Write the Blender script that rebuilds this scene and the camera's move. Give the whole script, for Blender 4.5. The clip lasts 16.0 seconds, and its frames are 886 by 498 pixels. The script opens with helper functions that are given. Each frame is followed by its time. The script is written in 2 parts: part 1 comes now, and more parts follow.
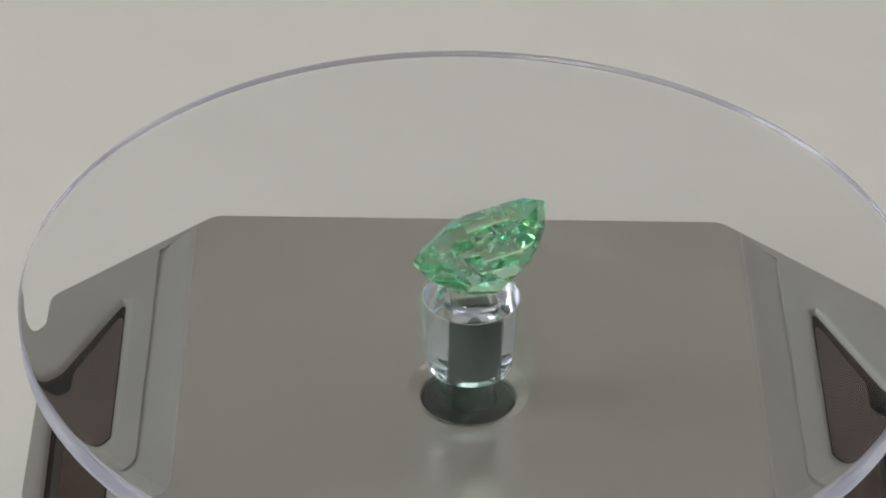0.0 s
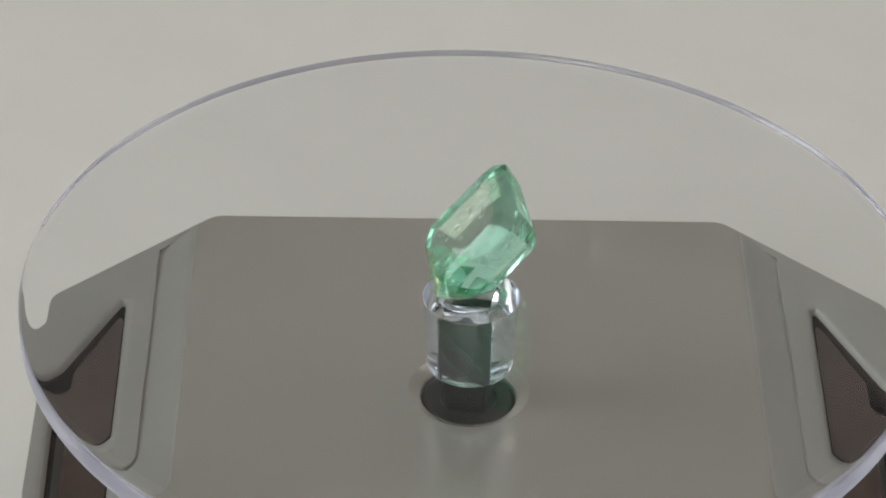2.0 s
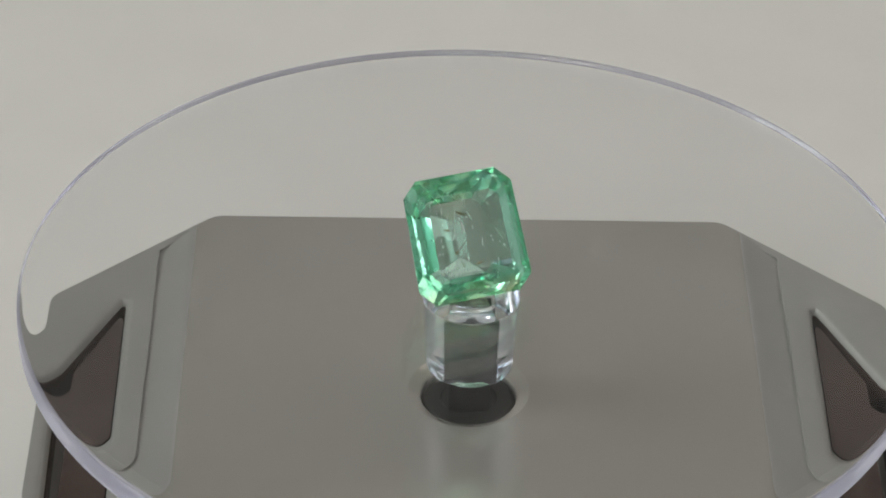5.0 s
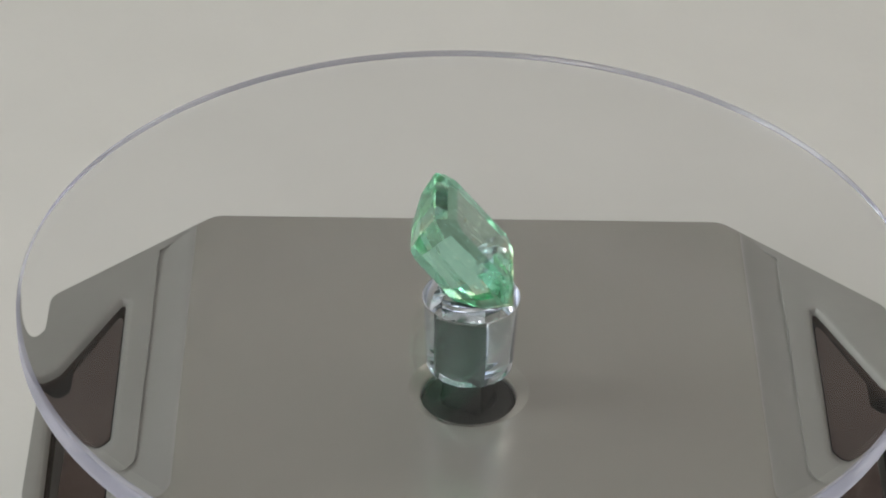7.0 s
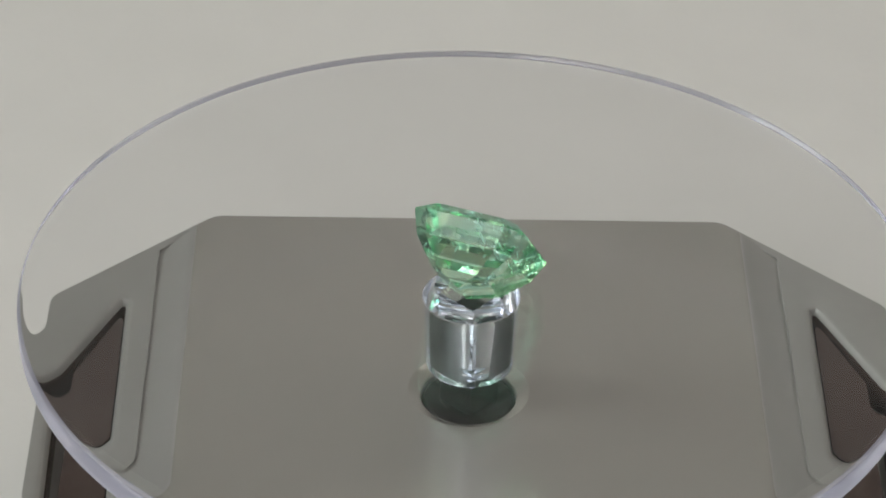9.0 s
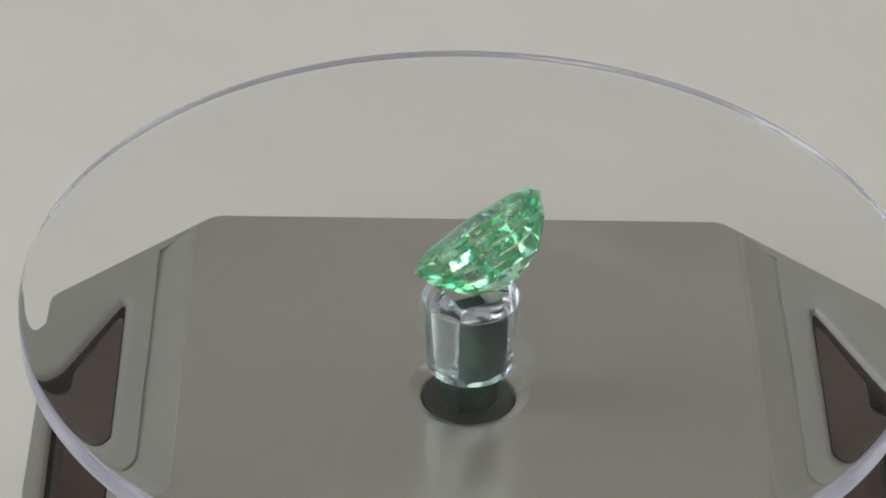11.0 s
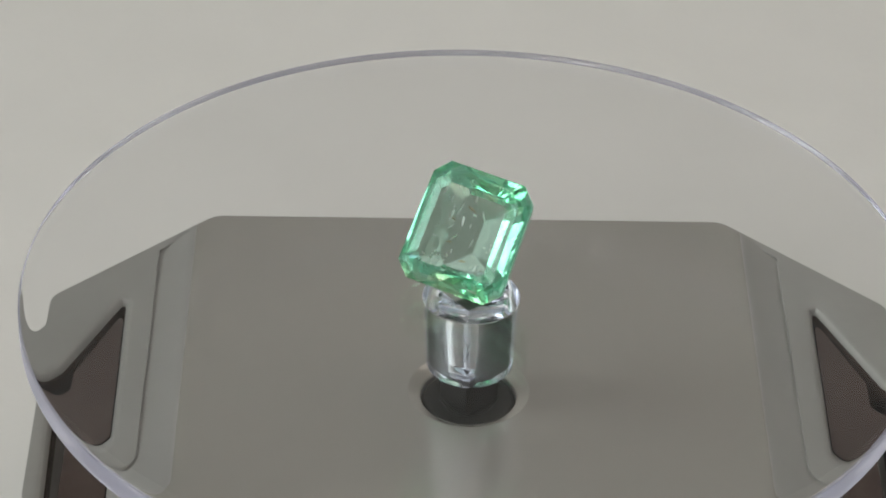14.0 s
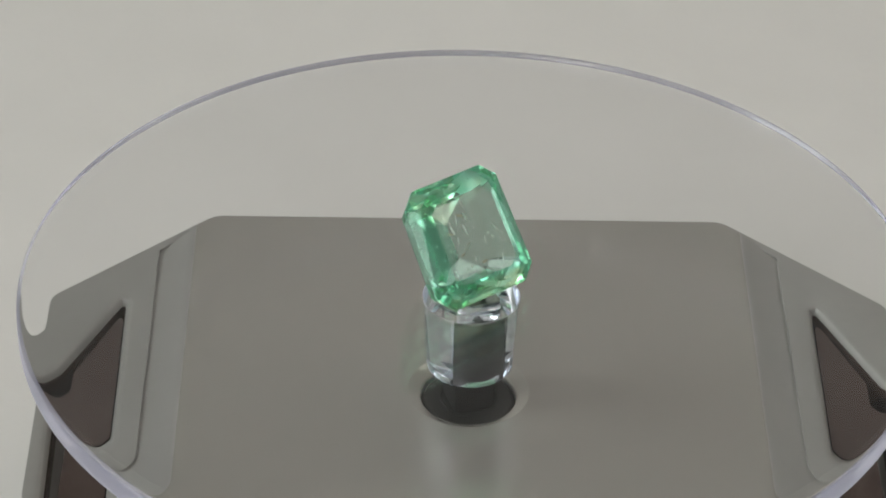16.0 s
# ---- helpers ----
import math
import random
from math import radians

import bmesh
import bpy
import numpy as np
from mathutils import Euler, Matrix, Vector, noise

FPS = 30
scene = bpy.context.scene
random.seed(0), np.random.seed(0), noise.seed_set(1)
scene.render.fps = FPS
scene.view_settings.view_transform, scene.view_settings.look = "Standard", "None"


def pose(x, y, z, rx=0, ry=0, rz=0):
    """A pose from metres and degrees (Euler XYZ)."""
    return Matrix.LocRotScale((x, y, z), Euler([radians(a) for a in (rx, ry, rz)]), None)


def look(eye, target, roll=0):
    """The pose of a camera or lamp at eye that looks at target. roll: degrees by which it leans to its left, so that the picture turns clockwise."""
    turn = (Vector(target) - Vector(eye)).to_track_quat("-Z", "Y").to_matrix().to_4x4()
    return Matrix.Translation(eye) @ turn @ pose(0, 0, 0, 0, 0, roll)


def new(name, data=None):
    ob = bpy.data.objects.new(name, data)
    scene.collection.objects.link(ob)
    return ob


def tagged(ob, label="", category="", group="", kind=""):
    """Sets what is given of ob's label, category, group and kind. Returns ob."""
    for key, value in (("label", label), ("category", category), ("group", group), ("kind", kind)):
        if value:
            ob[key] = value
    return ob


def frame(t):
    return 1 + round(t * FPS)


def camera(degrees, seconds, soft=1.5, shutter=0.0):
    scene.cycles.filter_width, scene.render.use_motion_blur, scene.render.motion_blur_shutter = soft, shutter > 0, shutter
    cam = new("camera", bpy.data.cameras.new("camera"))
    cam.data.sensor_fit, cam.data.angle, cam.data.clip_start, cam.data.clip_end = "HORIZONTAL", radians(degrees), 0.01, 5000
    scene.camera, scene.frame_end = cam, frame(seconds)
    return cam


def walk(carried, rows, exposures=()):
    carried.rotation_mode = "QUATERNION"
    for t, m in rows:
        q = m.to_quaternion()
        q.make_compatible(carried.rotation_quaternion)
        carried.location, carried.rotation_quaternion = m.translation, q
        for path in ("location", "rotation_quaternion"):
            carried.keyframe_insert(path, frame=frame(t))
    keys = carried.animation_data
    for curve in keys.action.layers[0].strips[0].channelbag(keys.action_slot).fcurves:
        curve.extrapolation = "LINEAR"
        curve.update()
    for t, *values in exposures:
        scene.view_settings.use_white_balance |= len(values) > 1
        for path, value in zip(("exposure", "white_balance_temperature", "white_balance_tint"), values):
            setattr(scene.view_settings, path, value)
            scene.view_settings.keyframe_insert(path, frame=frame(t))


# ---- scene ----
MM = 0.001
FOV = 15.55
EYE = (0.0, -0.29615, 0.21248)
AIM = (EYE[0] - 0.00916587 * 0.36, EYE[1] + 0.81860345 * 0.36, EYE[2] - 0.57428597 * 0.36)
PERIOD = 10.505          # seconds for one turn of the plate
Z_BASE = -16.56           # deck of the stand, mm below the plate's upper face
Z_TABLE = -44.0

cam = camera(FOV, 16.0, soft=1.9)
walk(cam, [(0.0, look(EYE, AIM, 1.31)), (16.0, look(EYE, AIM, 1.31))], [(0.0, 0.0), (16.0, 0.0)])

scene.cycles.max_bounces, scene.cycles.transmission_bounces, scene.cycles.glossy_bounces = 28, 28, 16
scene.cycles.sample_clamp_indirect = 2.5

# ---- light ----
world = bpy.data.worlds.new("sky")
world.use_nodes = True
scene.world = world
wn = world.node_tree
sky = wn.nodes.new("ShaderNodeTexSky")
sky.sky_type = "NISHITA"
sky.sun_disc = False
sky.sun_elevation, sky.sun_rotation = radians(35), radians(200)
wn.nodes["Background"].inputs["Strength"].default_value = 0.1
wn.links.new(sky.outputs["Color"], wn.nodes["Background"].inputs["Color"])


def area(name, eye, target, w, h, power, colour):
    d = bpy.data.lights.new(name, "AREA")
    d.shape, d.size, d.size_y, d.energy, d.color = "RECTANGLE", w, h, power, colour
    ob = new(name, d)
    ob.matrix_world = look(eye, target)
    return ob


# these openings are unseen: three windows and one ceiling light, added around the lamps
SOUTH = (-0.75, 1.0, 0.9, 0.6)      # middle along the wall, height, width, height of the opening
WEST = (0.0, 0.78, 0.85, 0.90)
EAST = (0.0, 0.92, 0.7, 0.7)
area("south_unseen_light", (SOUTH[0], -1.39, SOUTH[1]), (SOUTH[0], 0, SOUTH[1]), SOUTH[2], SOUTH[3], 6.8, (0.92, 0.905, 0.90))
area("west_unseen_light", (-1.39, WEST[0], WEST[1]), (0, WEST[0], WEST[1]), WEST[2], WEST[3], 12.1, (0.885, 0.945, 0.90))
area("east_unseen_light", (1.39, EAST[0], EAST[1]), (0, EAST[0], EAST[1]), EAST[2], EAST[3], 1.5, (1.0, 0.88, 0.82))
area("ceiling_unseen_light", (0.45, 0.45, 1.36), (0.45, 0.4501, 0), 0.86, 0.86, 2.0, (1.0, 0.885, 0.79))


# ---- materials ----
def mat(name):
    m = bpy.data.materials.new(name)
    m.use_nodes = True
    return m, m.node_tree, m.node_tree.nodes["Principled BSDF"]


def textured(name, a, b, scale, rough=(0.4, 0.6), bump=0.0, bump_scale=400.0, metal=0.0, spec=0.5, big=8.0):
    """Two-scale colour noise between a and b, roughness variation and a fine bump."""
    m, nt, p = mat(name)
    co = nt.nodes.new("ShaderNodeTexCoord")
    n1, n2, n3 = (nt.nodes.new("ShaderNodeTexNoise") for _ in range(3))
    for n, s in ((n1, scale), (n2, big), (n3, bump_scale)):
        n.inputs["Scale"].default_value = s
        n.inputs["Detail"].default_value = 5
        nt.links.new(co.outputs["Object"], n.inputs["Vector"])
    mix = nt.nodes.new("ShaderNodeMath")
    mix.operation = "ADD"
    half = nt.nodes.new("ShaderNodeMath")
    half.operation = "MULTIPLY"
    half.inputs[1].default_value = 0.5
    nt.links.new(n1.outputs["Fac"], mix.inputs[0])
    nt.links.new(n2.outputs["Fac"], mix.inputs[1])
    nt.links.new(mix.outputs[0], half.inputs[0])
    ramp = nt.nodes.new("ShaderNodeValToRGB")
    ramp.color_ramp.elements[0].position, ramp.color_ramp.elements[1].position = 0.35, 0.65
    ramp.color_ramp.elements[0].color, ramp.color_ramp.elements[1].color = (*a, 1), (*b, 1)
    nt.links.new(half.outputs[0], ramp.inputs["Fac"])
    nt.links.new(ramp.outputs["Color"], p.inputs["Base Color"])
    mr = nt.nodes.new("ShaderNodeMapRange")
    mr.inputs["To Min"].default_value, mr.inputs["To Max"].default_value = rough
    nt.links.new(n1.outputs["Fac"], mr.inputs["Value"])
    nt.links.new(mr.outputs["Result"], p.inputs["Roughness"])
    p.inputs["Metallic"].default_value = metal
    p.inputs["Specular IOR Level"].default_value = spec
    if bump:
        bn = nt.nodes.new("ShaderNodeBump")
        bn.inputs["Strength"].default_value = bump
        bn.inputs["Distance"].default_value = 0.0002
        nt.links.new(n3.outputs["Fac"], bn.inputs["Height"])
        nt.links.new(bn.outputs["Normal"], p.inputs["Normal"])
    return m


def clear(name, colour, ior, rough=0.0):
    m, nt, p = mat(name)
    nt.nodes.remove(p)
    g = nt.nodes.new("ShaderNodeBsdfGlass")
    g.inputs["Color"].default_value = (*colour, 1)
    g.inputs["IOR"].default_value = ior
    g.inputs["Roughness"].default_value = rough
    nt.links.new(g.outputs[0], nt.nodes["Material Output"].inputs["Surface"])
    return m


M_PAPER = textured("grey_white_paper", (0.635, 0.63, 0.615), (0.67, 0.665, 0.65), 60, (0.8, 0.95), 0.15, 900, big=3)
M_WALL = textured("painted_wall", (0.72, 0.71, 0.69), (0.78, 0.77, 0.75), 10, (0.8, 0.95), 0.1, 200)
M_WALL_GREY = textured("grey_reflection_wall", (0.28, 0.28, 0.285), (0.33, 0.33, 0.33), 10, (0.8, 0.95), 0.1, 200)
M_FLOOR = textured("floor_boards", (0.22, 0.17, 0.13), (0.30, 0.24, 0.18), 30, (0.4, 0.6))
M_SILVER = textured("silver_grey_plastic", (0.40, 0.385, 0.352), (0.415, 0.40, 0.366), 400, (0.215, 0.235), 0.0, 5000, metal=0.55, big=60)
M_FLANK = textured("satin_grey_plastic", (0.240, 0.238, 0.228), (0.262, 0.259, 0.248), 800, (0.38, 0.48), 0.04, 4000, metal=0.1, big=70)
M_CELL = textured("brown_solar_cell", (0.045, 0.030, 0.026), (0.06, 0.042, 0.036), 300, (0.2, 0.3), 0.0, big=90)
M_BLACK = textured("black_plastic", (0.010, 0.010, 0.009), (0.016, 0.016, 0.015), 500, (0.3, 0.42), 0.1, 3000, spec=0.25, big=90)
M_SHAFT = textured("matt_black_plastic", (0.008, 0.008, 0.008), (0.012, 0.012, 0.011), 500, (0.6, 0.75), spec=0.1, big=90)
M_ACRYLIC = clear("clear_acrylic", (0.998, 0.999, 1.0), 1.49)
M_GEM = clear("green_beryl", (0.745, 0.945, 0.85), 1.575, 0.02)
# paler copy for the table, painting in the light's shorter path there
M_GEM_TABLE = clear("short_path_beryl", (0.95, 0.985, 0.975), 1.575, 0.02)


def cloud(m, amount, colour, patch):
    """Clouds a clear material with a little scattering, uneven over the surface."""
    nt = m.node_tree
    out = nt.nodes["Material Output"]
    glass = out.inputs["Surface"].links[0].from_node
    tr, df = nt.nodes.new("ShaderNodeBsdfTranslucent"), nt.nodes.new("ShaderNodeBsdfDiffuse")
    both, mix = nt.nodes.new("ShaderNodeMixShader"), nt.nodes.new("ShaderNodeMixShader")
    for n in (tr, df):
        n.inputs["Color"].default_value = (*colour, 1)
    nt.links.new(tr.outputs[0], both.inputs[1])
    nt.links.new(df.outputs[0], both.inputs[2])
    co, noi, mr = nt.nodes.new("ShaderNodeTexCoord"), nt.nodes.new("ShaderNodeTexNoise"), nt.nodes.new("ShaderNodeMapRange")
    noi.inputs["Scale"].default_value = patch
    noi.inputs["Detail"].default_value = 6
    nt.links.new(co.outputs["Object"], noi.inputs["Vector"])
    mr.inputs["From Min"].default_value, mr.inputs["From Max"].default_value = 0.3, 0.75
    mr.inputs["To Min"].default_value, mr.inputs["To Max"].default_value = amount
    nt.links.new(noi.outputs["Fac"], mr.inputs["Value"])
    nt.links.new(mr.outputs["Result"], mix.inputs[0])
    nt.links.new(glass.outputs[0], mix.inputs[1])
    nt.links.new(both.outputs[0], mix.inputs[2])
    nt.links.new(mix.outputs[0], out.inputs["Surface"])


def ripple(m, strength):
    """The slight unevenness of hand-polished facets."""
    nt = m.node_tree
    noi, bmp, co = nt.nodes.new("ShaderNodeTexNoise"), nt.nodes.new("ShaderNodeBump"), nt.nodes.new("ShaderNodeTexCoord")
    noi.inputs["Scale"].default_value, noi.inputs["Detail"].default_value, noi.inputs["Roughness"].default_value = 700, 3, 0.5
    bmp.inputs["Strength"].default_value, bmp.inputs["Distance"].default_value = strength, 0.00012
    nt.links.new(co.outputs["Object"], noi.inputs["Vector"])
    nt.links.new(noi.outputs["Fac"], bmp.inputs["Height"])
    nt.links.new(bmp.outputs["Normal"], nt.nodes["Glass BSDF"].inputs["Normal"])


def end_patched(m, a, b, axis, start, full, scale):
    """Body colour a, with patches of colour b towards one end of the axis, from start to full in metres."""
    nt = m.node_tree
    noi, ramp, co = nt.nodes.new("ShaderNodeTexNoise"), nt.nodes.new("ShaderNodeValToRGB"), nt.nodes.new("ShaderNodeTexCoord")
    dot, mr, mul = nt.nodes.new("ShaderNodeVectorMath"), nt.nodes.new("ShaderNodeMapRange"), nt.nodes.new("ShaderNodeMath")
    noi.inputs["Scale"].default_value, noi.inputs["Detail"].default_value = scale, 3
    dot.operation, mul.operation = "DOT_PRODUCT", "MULTIPLY"
    dot.inputs[1].default_value = axis
    mr.inputs["From Min"].default_value, mr.inputs["From Max"].default_value = start, full
    nt.links.new(co.outputs["Object"], noi.inputs["Vector"])
    nt.links.new(co.outputs["Object"], dot.inputs[0])
    nt.links.new(dot.outputs["Value"], mr.inputs["Value"])
    nt.links.new(noi.outputs["Fac"], mul.inputs[0])
    nt.links.new(mr.outputs["Result"], mul.inputs[1])
    ramp.color_ramp.elements[0].position, ramp.color_ramp.elements[1].position = 0.37, 0.54
    ramp.color_ramp.elements[0].color, ramp.color_ramp.elements[1].color = (*a, 1), (*b, 1)
    nt.links.new(mul.outputs[0], ramp.inputs["Fac"])
    nt.links.new(ramp.outputs["Color"], nt.nodes["Glass BSDF"].inputs["Color"])


ripple(M_GEM, 0.07)
ripple(M_GEM_TABLE, 0.03)
end_patched(M_GEM, (0.72, 0.945, 0.865), (0.97, 0.95, 0.78), (-0.0504, 0.6313, 0.7739), -0.0041, -0.0054, 330)
cloud(M_GEM, (0.0, 0.08), (0.58, 0.92, 0.76), 600)
cloud(M_GEM_TABLE, (0.0, 0.04), (0.7, 0.92, 0.82), 600)
# lavender scatter on the rim paints in light guided through the plate
M_EDGE = clear("guided_light_edge", (0.95, 0.95, 1.0), 1.49, 0.03)
cloud(M_EDGE, (0.29, 0.30), (0.78, 0.785, 1.0), 300)
# blue tint paints in the bluish light that falls on the stem
M_STEM = clear("blue_lit_acrylic_stem", (0.915, 0.945, 1.0), 1.49)
cloud(M_STEM, (0.0, 0.03), (0.86, 0.91, 1.0), 250)
M_FLAKE = textured("pale_inclusion", (0.88, 0.97, 0.93), (0.95, 1.0, 0.98), 3000, (0.3, 0.45), metal=0.85, big=900)
M_AMBER = textured("amber_stain", (0.34, 0.28, 0.14), (0.42, 0.36, 0.2), 2500, (0.3, 0.5), big=900)
M_DUST = textured("dark_dust", (0.05, 0.045, 0.04), (0.09, 0.085, 0.08), 900, (0.7, 0.9))


# ---- mesh helpers ----
def finish(name, bm, material, parent=None, label="", smooth=None):
    bmesh.ops.recalc_face_normals(bm, faces=bm.faces[:])
    me = bpy.data.meshes.new(name)
    bm.to_mesh(me)
    bm.free()
    me.materials.append(material)
    if smooth is not None:
        me.polygons.foreach_set("use_smooth", [True] * len(me.polygons))
        me.set_sharp_from_angle(angle=radians(smooth))
    ob = new(name, me)
    if parent:
        ob.parent = parent
    if label:
        ob["label"] = label
    return ob


def part(name, bm, material, parent, label="", smooth=None):
    return finish(name, bm, material, parent, label, smooth)


def empty(name):
    return new(name)


def prism(bm, outline, z0, z1):
    """Extrudes an outline in mm from z0 to z1."""
    lo = [bm.verts.new((x * MM, y * MM, z0 * MM)) for x, y in outline]
    hi = [bm.verts.new((x * MM, y * MM, z1 * MM)) for x, y in outline]
    n = len(outline)
    faces = [bm.faces.new(lo[::-1]), bm.faces.new(hi)]
    for i in range(n):
        faces.append(bm.faces.new((lo[i], lo[(i + 1) % n], hi[(i + 1) % n], hi[i])))
    return faces


def inset(outline, d):
    """Moves each side of an anticlockwise or clockwise convex outline inwards by d mm."""
    n = len(outline)
    area2 = sum(outline[i][0] * outline[(i + 1) % n][1] - outline[(i + 1) % n][0] * outline[i][1] for i in range(n))
    sg = 1 if area2 > 0 else -1
    out = []
    for i in range(n):
        p, a, b = Vector(outline[i]), Vector(outline[i - 1]), Vector(outline[(i + 1) % n])
        e1, e2 = (p - a).normalized(), (b - p).normalized()
        n1, n2 = Vector((-e1.y, e1.x)) * sg, Vector((-e2.y, e2.x)) * sg
        m = (n1 + n2).normalized()
        out.append(tuple(p + m * d / max(0.3, m.dot(n1))))
    return out


def loft(bm, layers):
    """Joins (outline, z) layers of equal length into a closed solid."""
    rings = [[bm.verts.new((x * MM, y * MM, z * MM)) for x, y in o] for o, z in layers]
    n = len(rings[0])
    bm.faces.new(rings[0][::-1])
    bm.faces.new(rings[-1])
    for a, b in zip(rings, rings[1:]):
        for i in range(n):
            bm.faces.new((a[i], a[(i + 1) % n], b[(i + 1) % n], b[i]))


def bevel_edges(bm, test, width, seg=3):
    es = [e for e in bm.edges if test(e)]
    bmesh.ops.bevel(bm, geom=es, offset=width * MM, segments=seg, affect="EDGES", profile=0.5)


def rounded(pts, radii, steps=5):
    """Rounds the corners of a convex outline."""
    out = []
    n = len(pts)
    for i, (p, r) in enumerate(zip(pts, radii)):
        p, a, b = Vector(p), Vector(pts[i - 1]), Vector(pts[(i + 1) % n])
        if r <= 0:
            out.append(tuple(p))
            continue
        da, db = (a - p).normalized(), (b - p).normalized()
        ang = da.angle(db)
        d = r / math.tan(ang / 2)
        for k in range(steps + 1):
            t = k / steps
            q = (p + da * d) * (1 - t) ** 2 + p * 2 * t * (1 - t) + (p + db * d) * t * t
            out.append(tuple(q))
    return out


def lathe(bm, profile, n=128, centre=(0, 0)):
    """Turns a closed (r, z) profile in mm about the z axis; ends at r = 0 close to a point."""
    rings = []
    for r, z in profile:
        if r < 1e-6:
            rings.append([bm.verts.new((centre[0] * MM, centre[1] * MM, z * MM))])
        else:
            rings.append([bm.verts.new(((centre[0] + r * math.cos(2 * math.pi * i / n)) * MM,
                                        (centre[1] + r * math.sin(2 * math.pi * i / n)) * MM, z * MM)) for i in range(n)])
    for a, b in zip(rings, rings[1:]):
        for i in range(n):
            j = (i + 1) % n
            if len(a) == 1:
                bm.faces.new((a[0], b[i], b[j]))
            elif len(b) == 1:
                bm.faces.new((a[i], b[0], a[j]))
            else:
                bm.faces.new((a[i], b[i], b[j], a[j]))


def arc(cx, cz, r, a0, a1, steps=6):
    return [(cx + r * math.cos(radians(a0 + (a1 - a0) * k / steps)), cz + r * math.sin(radians(a0 + (a1 - a0) * k / steps))) for k in range(steps + 1)]


def cut(ob, cutters):
    """Subtracts the cutter meshes from ob for good, and removes them."""
    for c in cutters:
        b = ob.modifiers.new("cut", "BOOLEAN")
        b.operation, b.object, b.solver = "DIFFERENCE", c, "EXACT"
    dg = bpy.context.evaluated_depsgraph_get()
    me = bpy.data.meshes.new_from_object(ob.evaluated_get(dg))
    ob.modifiers.clear()
    ob.data = me
    for c in cutters:
        bpy.data.objects.remove(c)


def box_structure(name, x0, x1, y0, y1, z0, z1, material, label, category):
    bm = bmesh.new()
    bmesh.ops.create_cube(bm, size=1)
    for v in bm.verts:
        v.co = ((x0 + x1) / 2 + v.co.x * (x1 - x0), (y0 + y1) / 2 + v.co.y * (y1 - y0), (z0 + z1) / 2 + v.co.z * (z1 - z0))
    return tagged(finish(name, bm, material), label, category, kind="structure")


# ---- the unseen, made-up room that closes the place ----
M_FRAME = textured("white_window_paint", (0.78, 0.78, 0.77), (0.82, 0.82, 0.81), 40, (0.35, 0.5))
M_PANE = clear("window_glass", (0.98, 0.99, 0.985), 1.5)
M_GLOW, glow_nt, glow_p = mat("unseen_lamp_glow")
glow_p.inputs["Base Color"].default_value = (0.85, 0.84, 0.8, 1)
glow_p.inputs["Emission Color"].default_value = (1.0, 0.885, 0.79, 1)
glow_p.inputs["Emission Strength"].default_value = 0.7


def box(bm, x0, x1, y0, y1, z0, z1):
    v = [bm.verts.new((x, y, z)) for x in (x0, x1) for y in (y0, y1) for z in (z0, z1)]
    for f in ((0, 1, 3, 2), (4, 6, 7, 5), (0, 4, 5, 1), (2, 3, 7, 6), (0, 2, 6, 4), (1, 5, 7, 3)):
        bm.faces.new([v[i] for i in f])


def window(name, wall, turn, side, hole):
    """Cuts the hole through the wall and fits a two-light sash. turn: degrees from the south wall's direction."""
    c, h, w, ht = hole
    m = pose(0, 0, 0, 0, 0, turn)
    bm = bmesh.new()
    box(bm, side * c - w / 2, side * c + w / 2, -1.6, -1.3, h - ht / 2, h + ht / 2)
    k = finish("cutter", bm, M_WALL)
    k.data.transform(m)
    cut(wall, [k])
    root = empty(name)
    root.matrix_basis = m
    x0, x1, z0, z1 = side * c - w / 2, side * c + w / 2, h - ht / 2, h + ht / 2
    bm = bmesh.new()
    for b in ((x0 - 0.002, x0 + 0.04, z0 - 0.002, z1 + 0.002), (x1 - 0.04, x1 + 0.002, z0 - 0.002, z1 + 0.002), (x0 + 0.04, x1 - 0.04, z0 - 0.002, z0 + 0.04),
              (x0 + 0.04, x1 - 0.04, z1 - 0.04, z1 + 0.002), ((x0 + x1) / 2 - 0.02, (x0 + x1) / 2 + 0.02, z0 + 0.04, z1 - 0.04)):
        box(bm, b[0], b[1], -1.48, -1.43, b[2], b[3])
    part("window_frame", bm, M_FRAME, root)
    bm = bmesh.new()
    box(bm, x0 - 0.03, x1 + 0.03, -1.42, -1.36, z0 - 0.03, z0 - 0.003)
    part("window_sill", bm, M_FRAME, root)
    for a, b in ((x0 + 0.041, (x0 + x1) / 2 - 0.021), ((x0 + x1) / 2 + 0.021, x1 - 0.041)):
        bm = bmesh.new()
        box(bm, a, b, -1.458, -1.452, z0 + 0.041, z1 - 0.041)
        part("pane", bm, M_PANE, root).visible_shadow = False
    tagged(root, "unseen added white-framed window with two clear panes", "window", kind="structure")


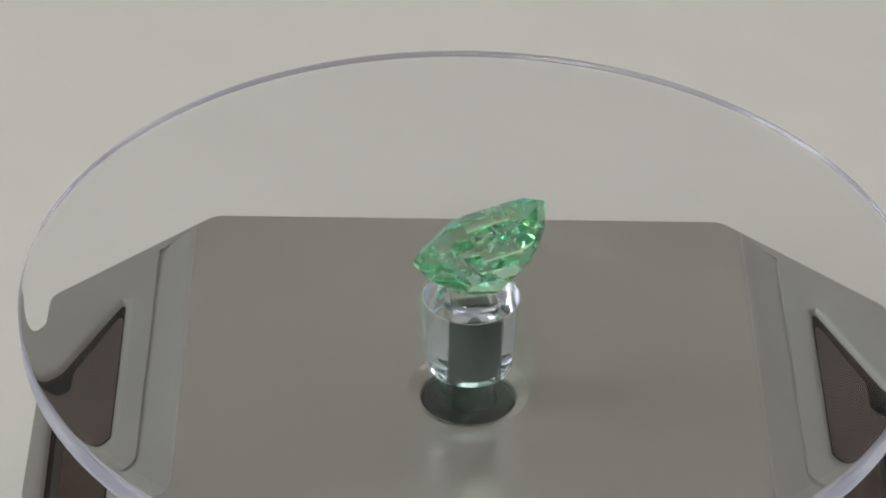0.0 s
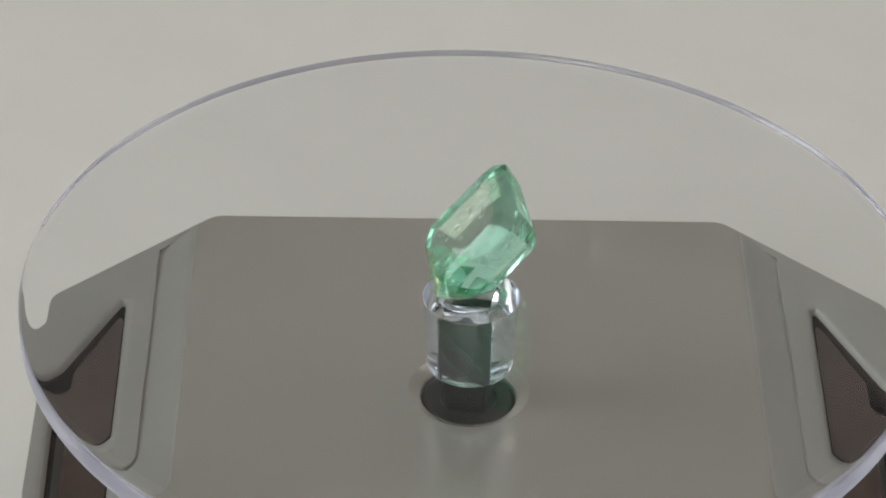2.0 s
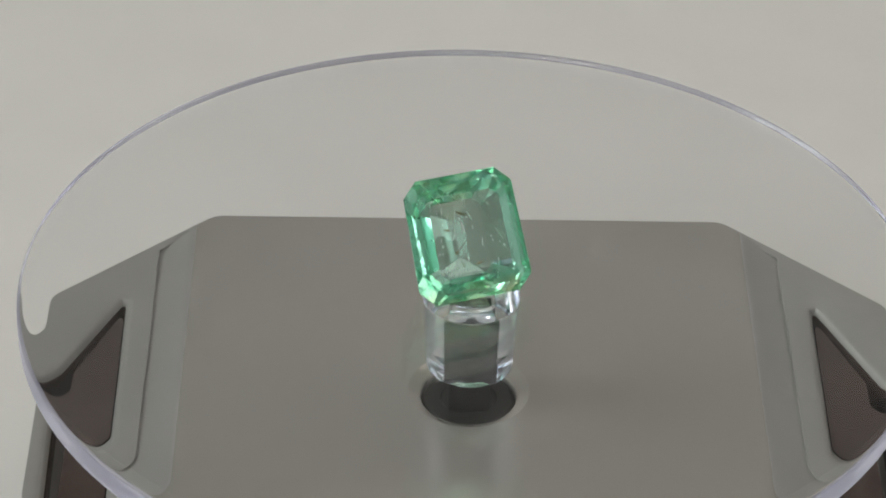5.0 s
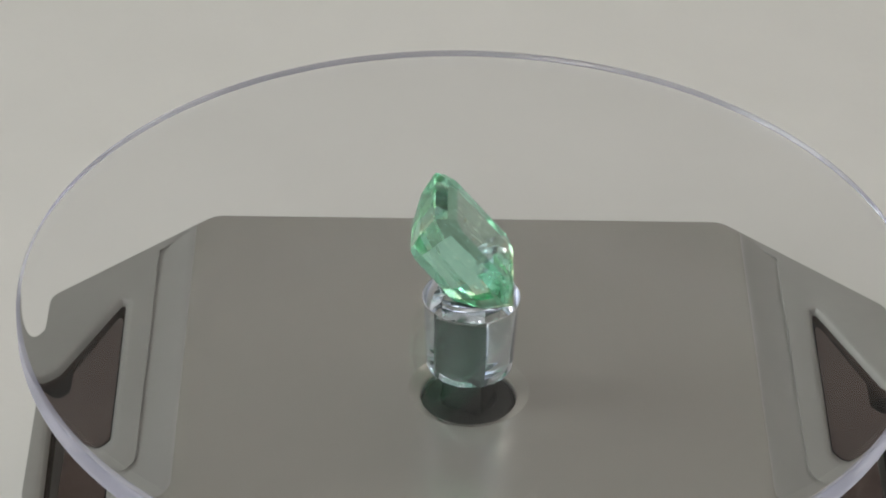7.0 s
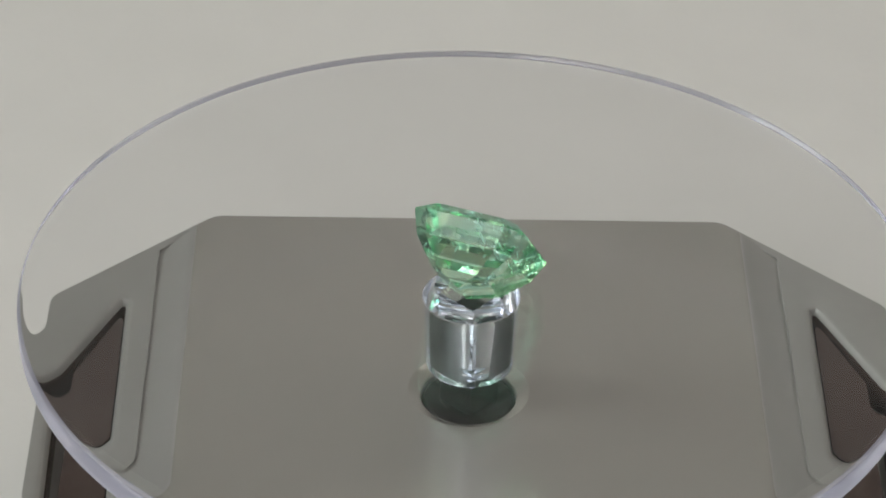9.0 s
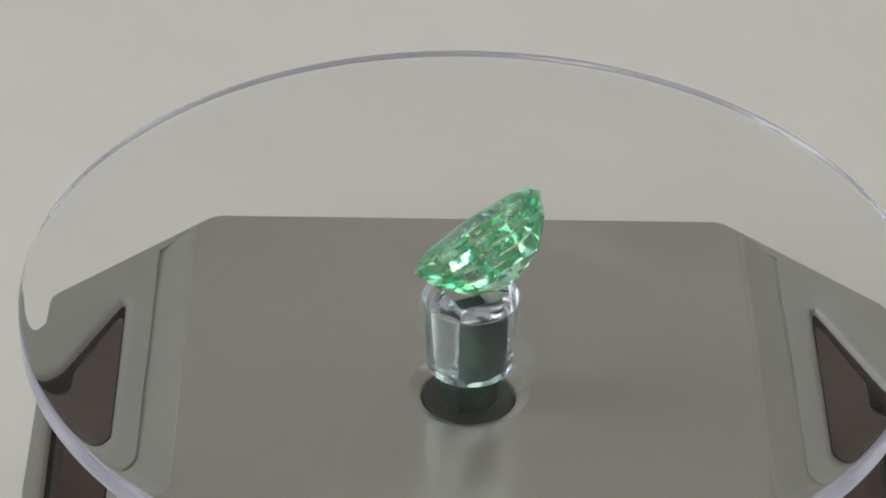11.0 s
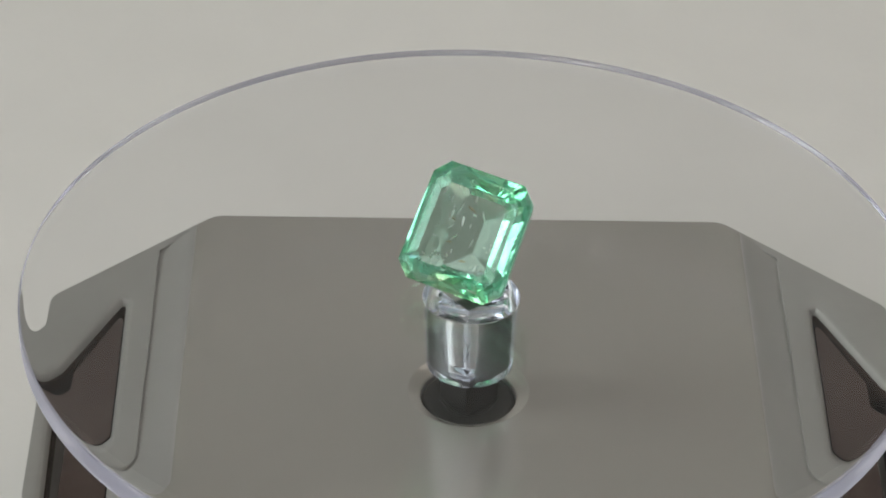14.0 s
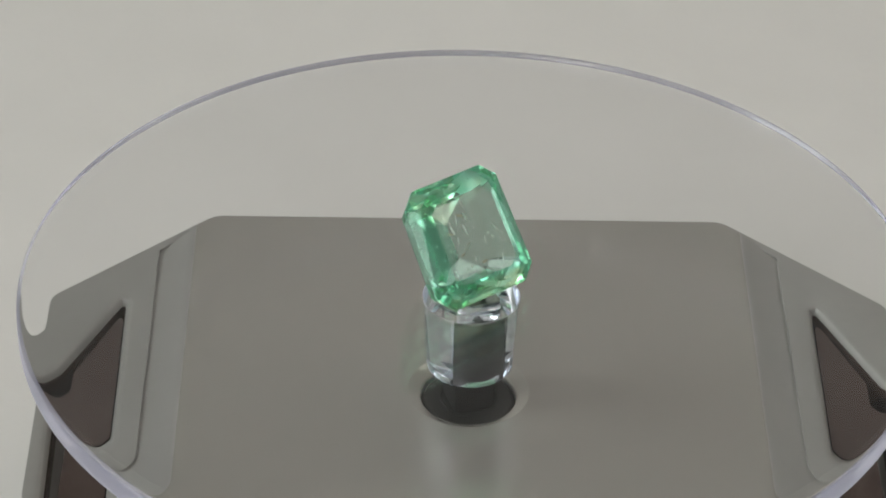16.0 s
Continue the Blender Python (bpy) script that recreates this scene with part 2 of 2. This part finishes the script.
def room():
    f = -0.80
    box_structure("floor", -1.5, 1.5, -1.5, 1.5, f - 0.1, f, M_FLOOR, "brown wooden floor of the room", "floor")
    box_structure("ceiling", -1.5, 1.5, -1.5, 1.5, 1.4, 1.5, M_WALL, "plain white painted ceiling", "ceiling")
    # unseen wall, toned grey so plate and deck reflect something darker
    box_structure("wall_north", -1.5, 1.5, 1.4, 1.5, f, 1.4, M_WALL_GREY, "plain grey wall, unseen, toned to darken reflections", "wall")
    s = box_structure("wall_south", -1.5, 1.5, -1.5, -1.4, f, 1.4, M_WALL, "unseen plain white painted wall with an added window", "wall")
    w = box_structure("wall_west", -1.5, -1.4, -1.4, 1.4, f, 1.4, M_WALL, "unseen plain white painted wall with an added window", "wall")
    e = box_structure("wall_east", 1.4, 1.5, -1.4, 1.4, f, 1.4, M_WALL, "unseen plain white painted wall with an added window", "wall")
    # unseen windows, added to give the wall lamps an opening
    window("unseen_window_1", s, 0, 1, SOUTH)
    window("unseen_window_2", w, -90, -1, WEST)
    window("unseen_window_3", e, 90, 1, EAST)


# unseen fixture with a glowing sheet, added around the overhead lamp
def unseen_ceiling_light():
    t = empty("unseen_ceiling_light")
    t.location = (0.45, 0.45, 1.4)
    bm = bmesh.new()
    for b in ((-0.47, -0.44, -0.47, 0.47), (0.44, 0.47, -0.47, 0.47), (-0.44, 0.44, -0.47, -0.44), (-0.44, 0.44, 0.44, 0.47)):
        box(bm, *b, -0.035, 0)
    part("frame", bm, M_FRAME, t)
    bm = bmesh.new()
    box(bm, -0.438, 0.438, -0.438, 0.438, -0.025, -0.015)
    part("diffuser", bm, M_GLOW, t, "warm white glowing diffuser of the added ceiling light")
    tagged(t, "unseen added flat square white ceiling light, switched on", "ceiling light")


def backdrop():
    """A sheet that lies flat under the stand and sweeps up behind it."""
    bm = bmesh.new()
    prof = [(-0.34, Z_TABLE * MM)]
    r, y0 = 0.30, 0.28
    for k in range(17):
        a = radians(80) * k / 16
        prof.append((y0 + r * math.sin(a), Z_TABLE * MM + r * (1 - math.cos(a))))
    y1, z1 = prof[-1]
    prof.append((y1 + 0.08 * math.cos(radians(80)), z1 + 0.08 * math.sin(radians(80))))
    loop = prof + [(y - 0.0002, z - 0.001) for y, z in prof[::-1]]
    ends = [[bm.verts.new((x, y, z)) for y, z in loop] for x in (-0.55, 0.55)]
    n = len(loop)
    for i in range(n):
        bm.faces.new((ends[0][i], ends[1][i], ends[1][(i + 1) % n], ends[0][(i + 1) % n]))
    for i in range(len(prof) - 1):
        for e in ends:
            bm.faces.new((e[i], e[i + 1], e[n - 2 - i], e[n - 1 - i]))
    ob = finish("backdrop", bm, M_PAPER, smooth=30)
    tagged(ob, "seamless off-white paper backdrop under and behind the stand", "backdrop", kind="structure")


def table():
    t = empty("table")
    t.location = (0, 0.1, -0.80)
    bm = bmesh.new()
    prism(bm, [(-700, -450), (700, -450), (700, 560), (-700, 560)], 720, 754.0)
    bevel_edges(bm, lambda e: True, 3, 2)
    part("tabletop", bm, M_FLOOR, t)
    for x in (-640, 640):
        for y in (-390, 500):
            bm = bmesh.new()
            prism(bm, [(x - 30, y - 30), (x + 30, y - 30), (x + 30, y + 30), (x - 30, y + 30)], 0, 720)
            part("leg", bm, M_FLOOR, t)
    tagged(t, "brown wooden table beneath the paper sheet", "table")


# ---- the display stand ----
def mirrored(pts):
    return [(-x, y) for x, y in pts][::-1]


def cutter(outline, z0, z1):
    bm = bmesh.new()
    prism(bm, outline, z0, z1)
    return finish("cutter", bm, M_SILVER)


OUTLINE = [(-31.5, 35.4), (-50.0, 18.0), (-50.0, -18.0), (-31.5, -35.4), (31.5, -35.4), (50.0, -18.0), (50.0, 18.0), (31.5, 35.4)]

TRENCH = [(-37.7, 27.9), (-37.7, -27.9), (-31.5, -34.1), (31.5, -34.1), (37.7, -27.9), (37.7, 27.9), (31.5, 34.1), (-31.5, 34.1)]


def stand():
    s = empty("display_stand")
    s.matrix_basis = pose(0.0003, 0, Z_TABLE * MM, 0, 0, 1.6)
    up = -Z_TABLE
    top = Z_BASE + up

    def trough(o):
        bm = bmesh.new()
        loft(bm, [(o, top - 5.5), (o, top - 2.0), (inset(o, -0.06), top - 1.6), (inset(o, -0.24), top - 1.18), (inset(o, -0.5), top - 0.9), (inset(o, -0.85), top - 0.74), (inset(o, -1.3), top - 0.66), (inset(o, -1.6), top - 0.3)])
        return finish("cutter", bm, M_SILVER)

    def funnel():
        bm = bmesh.new()
        lathe(bm, [(0, top - 4.9), (5.46, top - 4.9), (5.46, top - 0.95), (5.6, top - 0.72), (6.5, top - 0.2), (7.0, top), (12.0, top + 3.4), (0, top + 3.4)], 64, (-0.3, 0))
        return finish("cutter", bm, M_SILVER)

    bm = bmesh.new()
    prism(bm, rounded(OUTLINE, [3.2, 3.0, 3.0, 3.2] * 2, 7), 1.0, top - 0.7)
    bevel_edges(bm, lambda e: abs(e.verts[0].co.z - e.verts[1].co.z) < 1e-6 and e.verts[0].co.z > 0.01, 2.1, 7)
    body = finish("body", bm, M_FLANK)
    cell = rounded([(-41.05, 18.3), (-48.0, 2.6), (-47.4, -26.2), (-40.75, -26.2)], [0.4, 2.5, 1.5, 1.8])
    cut(body, [trough(cell), trough(mirrored(cell)), cutter(TRENCH, top - 1.05, top + 4), funnel()])
    # walls of the two recesses painted the panels' dark brown, to stand for shade
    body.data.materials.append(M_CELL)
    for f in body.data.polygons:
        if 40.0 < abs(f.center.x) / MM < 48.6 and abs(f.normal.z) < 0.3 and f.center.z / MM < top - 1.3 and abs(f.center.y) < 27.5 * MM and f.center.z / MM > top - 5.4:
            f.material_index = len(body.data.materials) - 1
    # raised middle deck, its sides rolling over into sloping flanks
    bm = bmesh.new()
    across = [(37.35, 0.95, 28.4), (36.6, 0.83, 29.2), (35.8, 0.66, 30.0), (35.0, 0.45, 30.8), (34.4, 0.27, 31.4), (33.9, 0.12, 31.9), (33.4, 0.03, 32.3),
              (32.6, 0.0, 33.15), (31.9, 0.0, 33.8), (31.3, 0.0, 34.22), (30.7, 0.0, 34.43), (30.0, 0.0, 34.5)]
    line = [(-x, d, y) for x, d, y in across] + across[::-1]
    grid = [[bm.verts.new((x * MM, sy * y * MM, z * MM)) for x, d, y in line] for sy, z in ((-1, top - 1.07), (1, top - 1.07))]
    up_rows = [[bm.verts.new((x * MM, sy * y * MM, (top - d) * MM)) for x, d, y in line] for sy in (-1, 1)]
    for k in range(len(line) - 1):
        bm.faces.new((up_rows[0][k], up_rows[0][k + 1], up_rows[1][k + 1], up_rows[1][k]))
        bm.faces.new((grid[0][k], grid[1][k], grid[1][k + 1], grid[0][k + 1]))
        for r in (0, 1):
            bm.faces.new((grid[r][k], grid[r][k + 1], up_rows[r][k + 1], up_rows[r][k]))
    for k in (0, -1):
        bm.faces.new((grid[0][k], up_rows[0][k], up_rows[1][k], grid[1][k]))
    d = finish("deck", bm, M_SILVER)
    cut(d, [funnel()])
    # satin grey on the flanks stands in for light caught by their slope
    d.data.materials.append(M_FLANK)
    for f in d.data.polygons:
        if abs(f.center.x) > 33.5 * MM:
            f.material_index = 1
    for ob in (body, d):
        ob.parent = s
        ob.data.polygons.foreach_set("use_smooth", [True] * len(ob.data.polygons))
        ob.data.set_sharp_from_angle(angle=radians(20))
    sunk = rounded([(-41.15, 16.8), (-46.15, 4.4), (-46.2, -25.9), (-40.85, -25.9)], [0.6, 0.8, 1.5, 1.8])
    for c in (sunk, mirrored(sunk)):
        bm = bmesh.new()
        prism(bm, c, top - 5.52, top - 1.75)
        part("solar_panel", bm, M_CELL, s, "dark brown solar panel sunk into the stand")
    for x, y in ((-38, 18), (38, 18), (-38, -18), (38, -18)):
        bm = bmesh.new()
        lathe(bm, [(0, 0), (3, 0), (3, 1.05), (0, 1.05)], 24, (x, y))
        part("rubber_foot", bm, M_BLACK, s)
    # the driven hub, turning in the middle
    bm = bmesh.new()
    prof = [(0, top - 4.85), (5.3, top - 4.85), (5.35, top - 1.8)] + arc(4.75, top - 1.7, 0.6, 0, 90, 5) + [(3.3, top - 1.1), (3.1, top - 1.3), (0, top - 1.35)]
    lathe(bm, prof, 64)
    sq = [(-2.35, -2.35), (2.35, -2.35), (2.35, 2.35), (-2.35, 2.35)]
    h = part("hub", bm, M_BLACK, s, "black plastic drive hub", 35)
    bm = bmesh.new()
    loft(bm, [(sq, top - 1.5), (sq, -4.9 + up), (inset(sq, 0.3), -4.6 + up)])
    part("shaft", bm, M_SHAFT, h, "square black drive shaft")
    tagged(s, "silver-grey plastic display stand with sunk solar panels", "display stand")
    return s, h


# ---- the clear plate ----
def plate():
    bm = bmesh.new()
    T = 3.2
    prof = [(0, 0), (30, 0), (47.2, 0), (47.6, 0)] + [(47.7 + 3.05 * math.sin(radians(k)), -0.44 + 0.44 * math.cos(radians(k))) for k in range(3, 91, 3)]
    prof += [(50.75, -1.4), (50.75, -2.4)] + arc(50.5, -T + 0.25, 0.25, 0, -90, 4)
    prof += [(49.9, -T), (30, -T), (5.75, -T), (5.6, -T)] + arc(5.6, -T - 0.2, 0.2, 90, 180, 4)[1:]
    prof += [(5.39, -3.8), (5.0, -11.2), (4.95, -11.38), (4.88, -11.52), (4.88, -11.72), (4.94, -11.87), (4.94, -12.37)] + arc(4.64, -12.42, 0.3, 0, -90, 4) + [(4.55, -12.72), (4.0, -12.72), (0, -12.72)]
    lathe(bm, prof, 192)
    for v in bm.verts:
        if math.hypot(v.co.x, v.co.y) > 20 * MM:
            v.co += Vector((0.113, 0.083, 0)) * MM   # the disc sits slightly off its axle
    ob = finish("turntable_plate", bm, M_ACRYLIC, smooth=30)
    s = 2.6
    c = cutter([(-s, -s), (s, -s), (s, s), (-s, s)], -20, -2.3)
    bm = bmesh.new()
    lathe(bm, [(0, -12.2), (3.3, -12.2), (3.35, -16), (0, -16)], 64)
    cut(ob, [c, finish("cutter", bm, M_ACRYLIC)])
    ob.data.polygons.foreach_set("use_smooth", [True] * len(ob.data.polygons))
    ob.data.set_sharp_from_angle(angle=radians(30))
    ob.data.materials.append(M_EDGE)
    ob.data.materials.append(M_STEM)
    for f in ob.data.polygons:
        if math.hypot(f.center.x, f.center.y) > 50.4 * MM and f.normal.z > -0.5:
            f.material_index = 1
        elif f.center.z < -4.3 * MM and math.hypot(f.center.x, f.center.y) > 4.0 * MM:
            f.material_index = 2
    ob.visible_shadow = False
    return tagged(ob, "round clear acrylic turntable plate with a moulded stem", "turntable")


# ---- the stone ----
def ring(hu, hv, c):
    return [(-hu + c, hv), (-hu, hv - c), (-hu, -hv + c), (-hu + c, -hv), (hu - c, -hv), (hu, -hv + c), (hu, hv - c), (hu - c, hv)]


GEM_AXES = Matrix(((0.996, -0.0504, 0.0722), (0.0878, 0.6313, -0.7706), (-0.0068, 0.7739, 0.6333)))
GEM_CENTRE = Vector((-0.81, -0.14, 6.84))


def gem():
    levels = [(1.35, 4.2, 4.7, 1.0), (1.0, 5.35, 5.9, 1.38), (0.12, 6.5, 7.0, 1.7), (-0.15, 6.5, 7.0, 1.7),
              (-2.7, 5.6, 6.1, 1.45), (-5.55, 3.2, 4.25, 0.85)]
    bm = bmesh.new()
    rings = []
    for d, hu, hv, c in levels:
        # the cut is a little out of square, wider at the foot
        rings.append([bm.verts.new(Vector((u * (1 - 0.004 * v) + 0.012 * v, v, d)) * MM) for u, v in ring(hu, hv, c)])
    bm.faces.new(rings[0])
    for a, b in zip(rings, rings[1:]):
        for i in range(8):
            bm.faces.new((a[i], a[(i + 1) % 8], b[(i + 1) % 8], b[i]))
    k0, k1 = (bm.verts.new(Vector((0, v, -6.9)) * MM) for v in (2.0, -2.0))
    r = rings[-1]
    for i, f in enumerate(((0, 1, k0), (1, 2, k1, k0), (2, 3, k1), (3, 4, k1), (4, 5, k1), (5, 6, k0, k1), (6, 7, k0), (7, 0, k0))):
        bm.faces.new([r[v] if isinstance(v, int) else v for v in f])
    bmesh.ops.transform(bm, matrix=GEM_AXES.to_4x4(), verts=bm.verts[:])
    low = min(v.co.z for v in bm.verts)
    ob = finish("gemstone", bm, M_GEM)
    # table facet painted paler, as its light crosses less stone
    ob.data.materials.append(M_GEM_TABLE)
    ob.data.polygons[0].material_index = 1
    tagged(ob, "pale green step-cut emerald resting on the clear plate", "gemstone")
    rnd = random.Random(7)

    def flake(ru, rv, at, turn, material, label):
        """A thin ragged lens-shaped flaw."""
        bm = bmesh.new()
        n = 8
        c, b = bm.verts.new((0, 0, 0.03 * MM)), bm.verts.new((0, 0, -0.03 * MM))
        loop = []
        for i in range(n):
            f = rnd.uniform(0.6, 1.0)
            loop.append(bm.verts.new((ru * f * math.cos(2 * math.pi * i / n) * MM, rv * f * math.sin(2 * math.pi * i / n) * MM, 0)))
        for i in range(n):
            bm.faces.new((c, loop[i], loop[(i + 1) % n]))
            bm.faces.new((b, loop[(i + 1) % n], loop[i]))
        m = GEM_AXES.to_4x4() @ pose(*(q * MM for q in at), *turn)
        bmesh.ops.transform(bm, matrix=m, verts=bm.verts[:])
        part("inclusion", bm, material, ob, label)

    pale = "pale feathery flaw inside the stone"
    for k in range(40):
        deep = rnd.uniform(0.1, 0.8) if k % 2 else rnd.uniform(-2.2, 0.2)
        flake(rnd.uniform(0.05, 0.2), rnd.uniform(0.12, 0.8) if k % 3 else rnd.uniform(0.1, 0.25), (rnd.uniform(-4.2, 4.2), rnd.uniform(-4.7, 4.7), deep),
              (rnd.uniform(-50, 50), rnd.uniform(-70, 70), rnd.uniform(-25, 25)), M_FLAKE, pale)
    for u, v, ln in ((-1.2, 2.3, 1.1), (0.2, 3.9, 0.6), (-0.6, -2.5, 0.4), (1.4, -1.0, 0.7), (2.8, -3.4, 0.6), (-2.6, 3.0, 0.5), (0.6, 0.8, 0.35)):
        flake(0.07, ln, (u, v, 0.6), (8, 10, rnd.uniform(-12, 6)), M_FLAKE, pale)
    for u, v, ln in ((-0.2, 2.6, 0.9), (-2.1, 1.0, 0.6), (-1.5, -1.6, 0.5), (0.8, -3.2, 0.5)):
        flake(0.13, ln, (u, v, -0.6), (15, 0, rnd.uniform(60, 100)), M_AMBER, "amber-brown stain inside the stone")
    return ob, Vector((GEM_CENTRE.x, GEM_CENTRE.y, -low / MM)) * MM


def dust():
    """A few dark grains lying on the deck of the stand."""
    bm = bmesh.new()
    rnd = random.Random(3)
    for x, y, r in ((-23.06, -8.21, 0.09), (20.31, 15.02, 0.09), (-8.48, -15.29, 0.06), (30.62, -5.54, 0.07)):
        made = bmesh.ops.create_icosphere(bm, subdivisions=1, radius=r * MM)["verts"]
        for v in made:
            v.co = Vector((x, y, Z_BASE + r * 0.45)) * MM + Vector((v.co.x * rnd.uniform(0.8, 1.8), v.co.y * rnd.uniform(0.7, 1.1), v.co.z * 0.5))
    tagged(finish("dust", bm, M_DUST), "a few dark grains of dust on the stand", "dust", kind="stuff")


room()
unseen_ceiling_light()
table()
backdrop()
STAND, HUB = stand()
PLATE = plate()
GEM, GEM_AT = gem()
dust()


def motions():
    w = 360.0 / PERIOD
    times = [0.5 * k for k in range(33)]
    walk(PLATE, [(t, pose(0, 0, 0, 0, 0, w * (t - 2.31))) for t in times])
    walk(HUB, [(t, pose(-0.0003, 0, 0, 0, 0, w * (t - 2.31) - 1.6)) for t in times])
    walk(GEM, [(t, pose(0, 0, 0, 0, 0, w * (t - 4.5)) @ Matrix.Translation(GEM_AT)) for t in times])


motions()
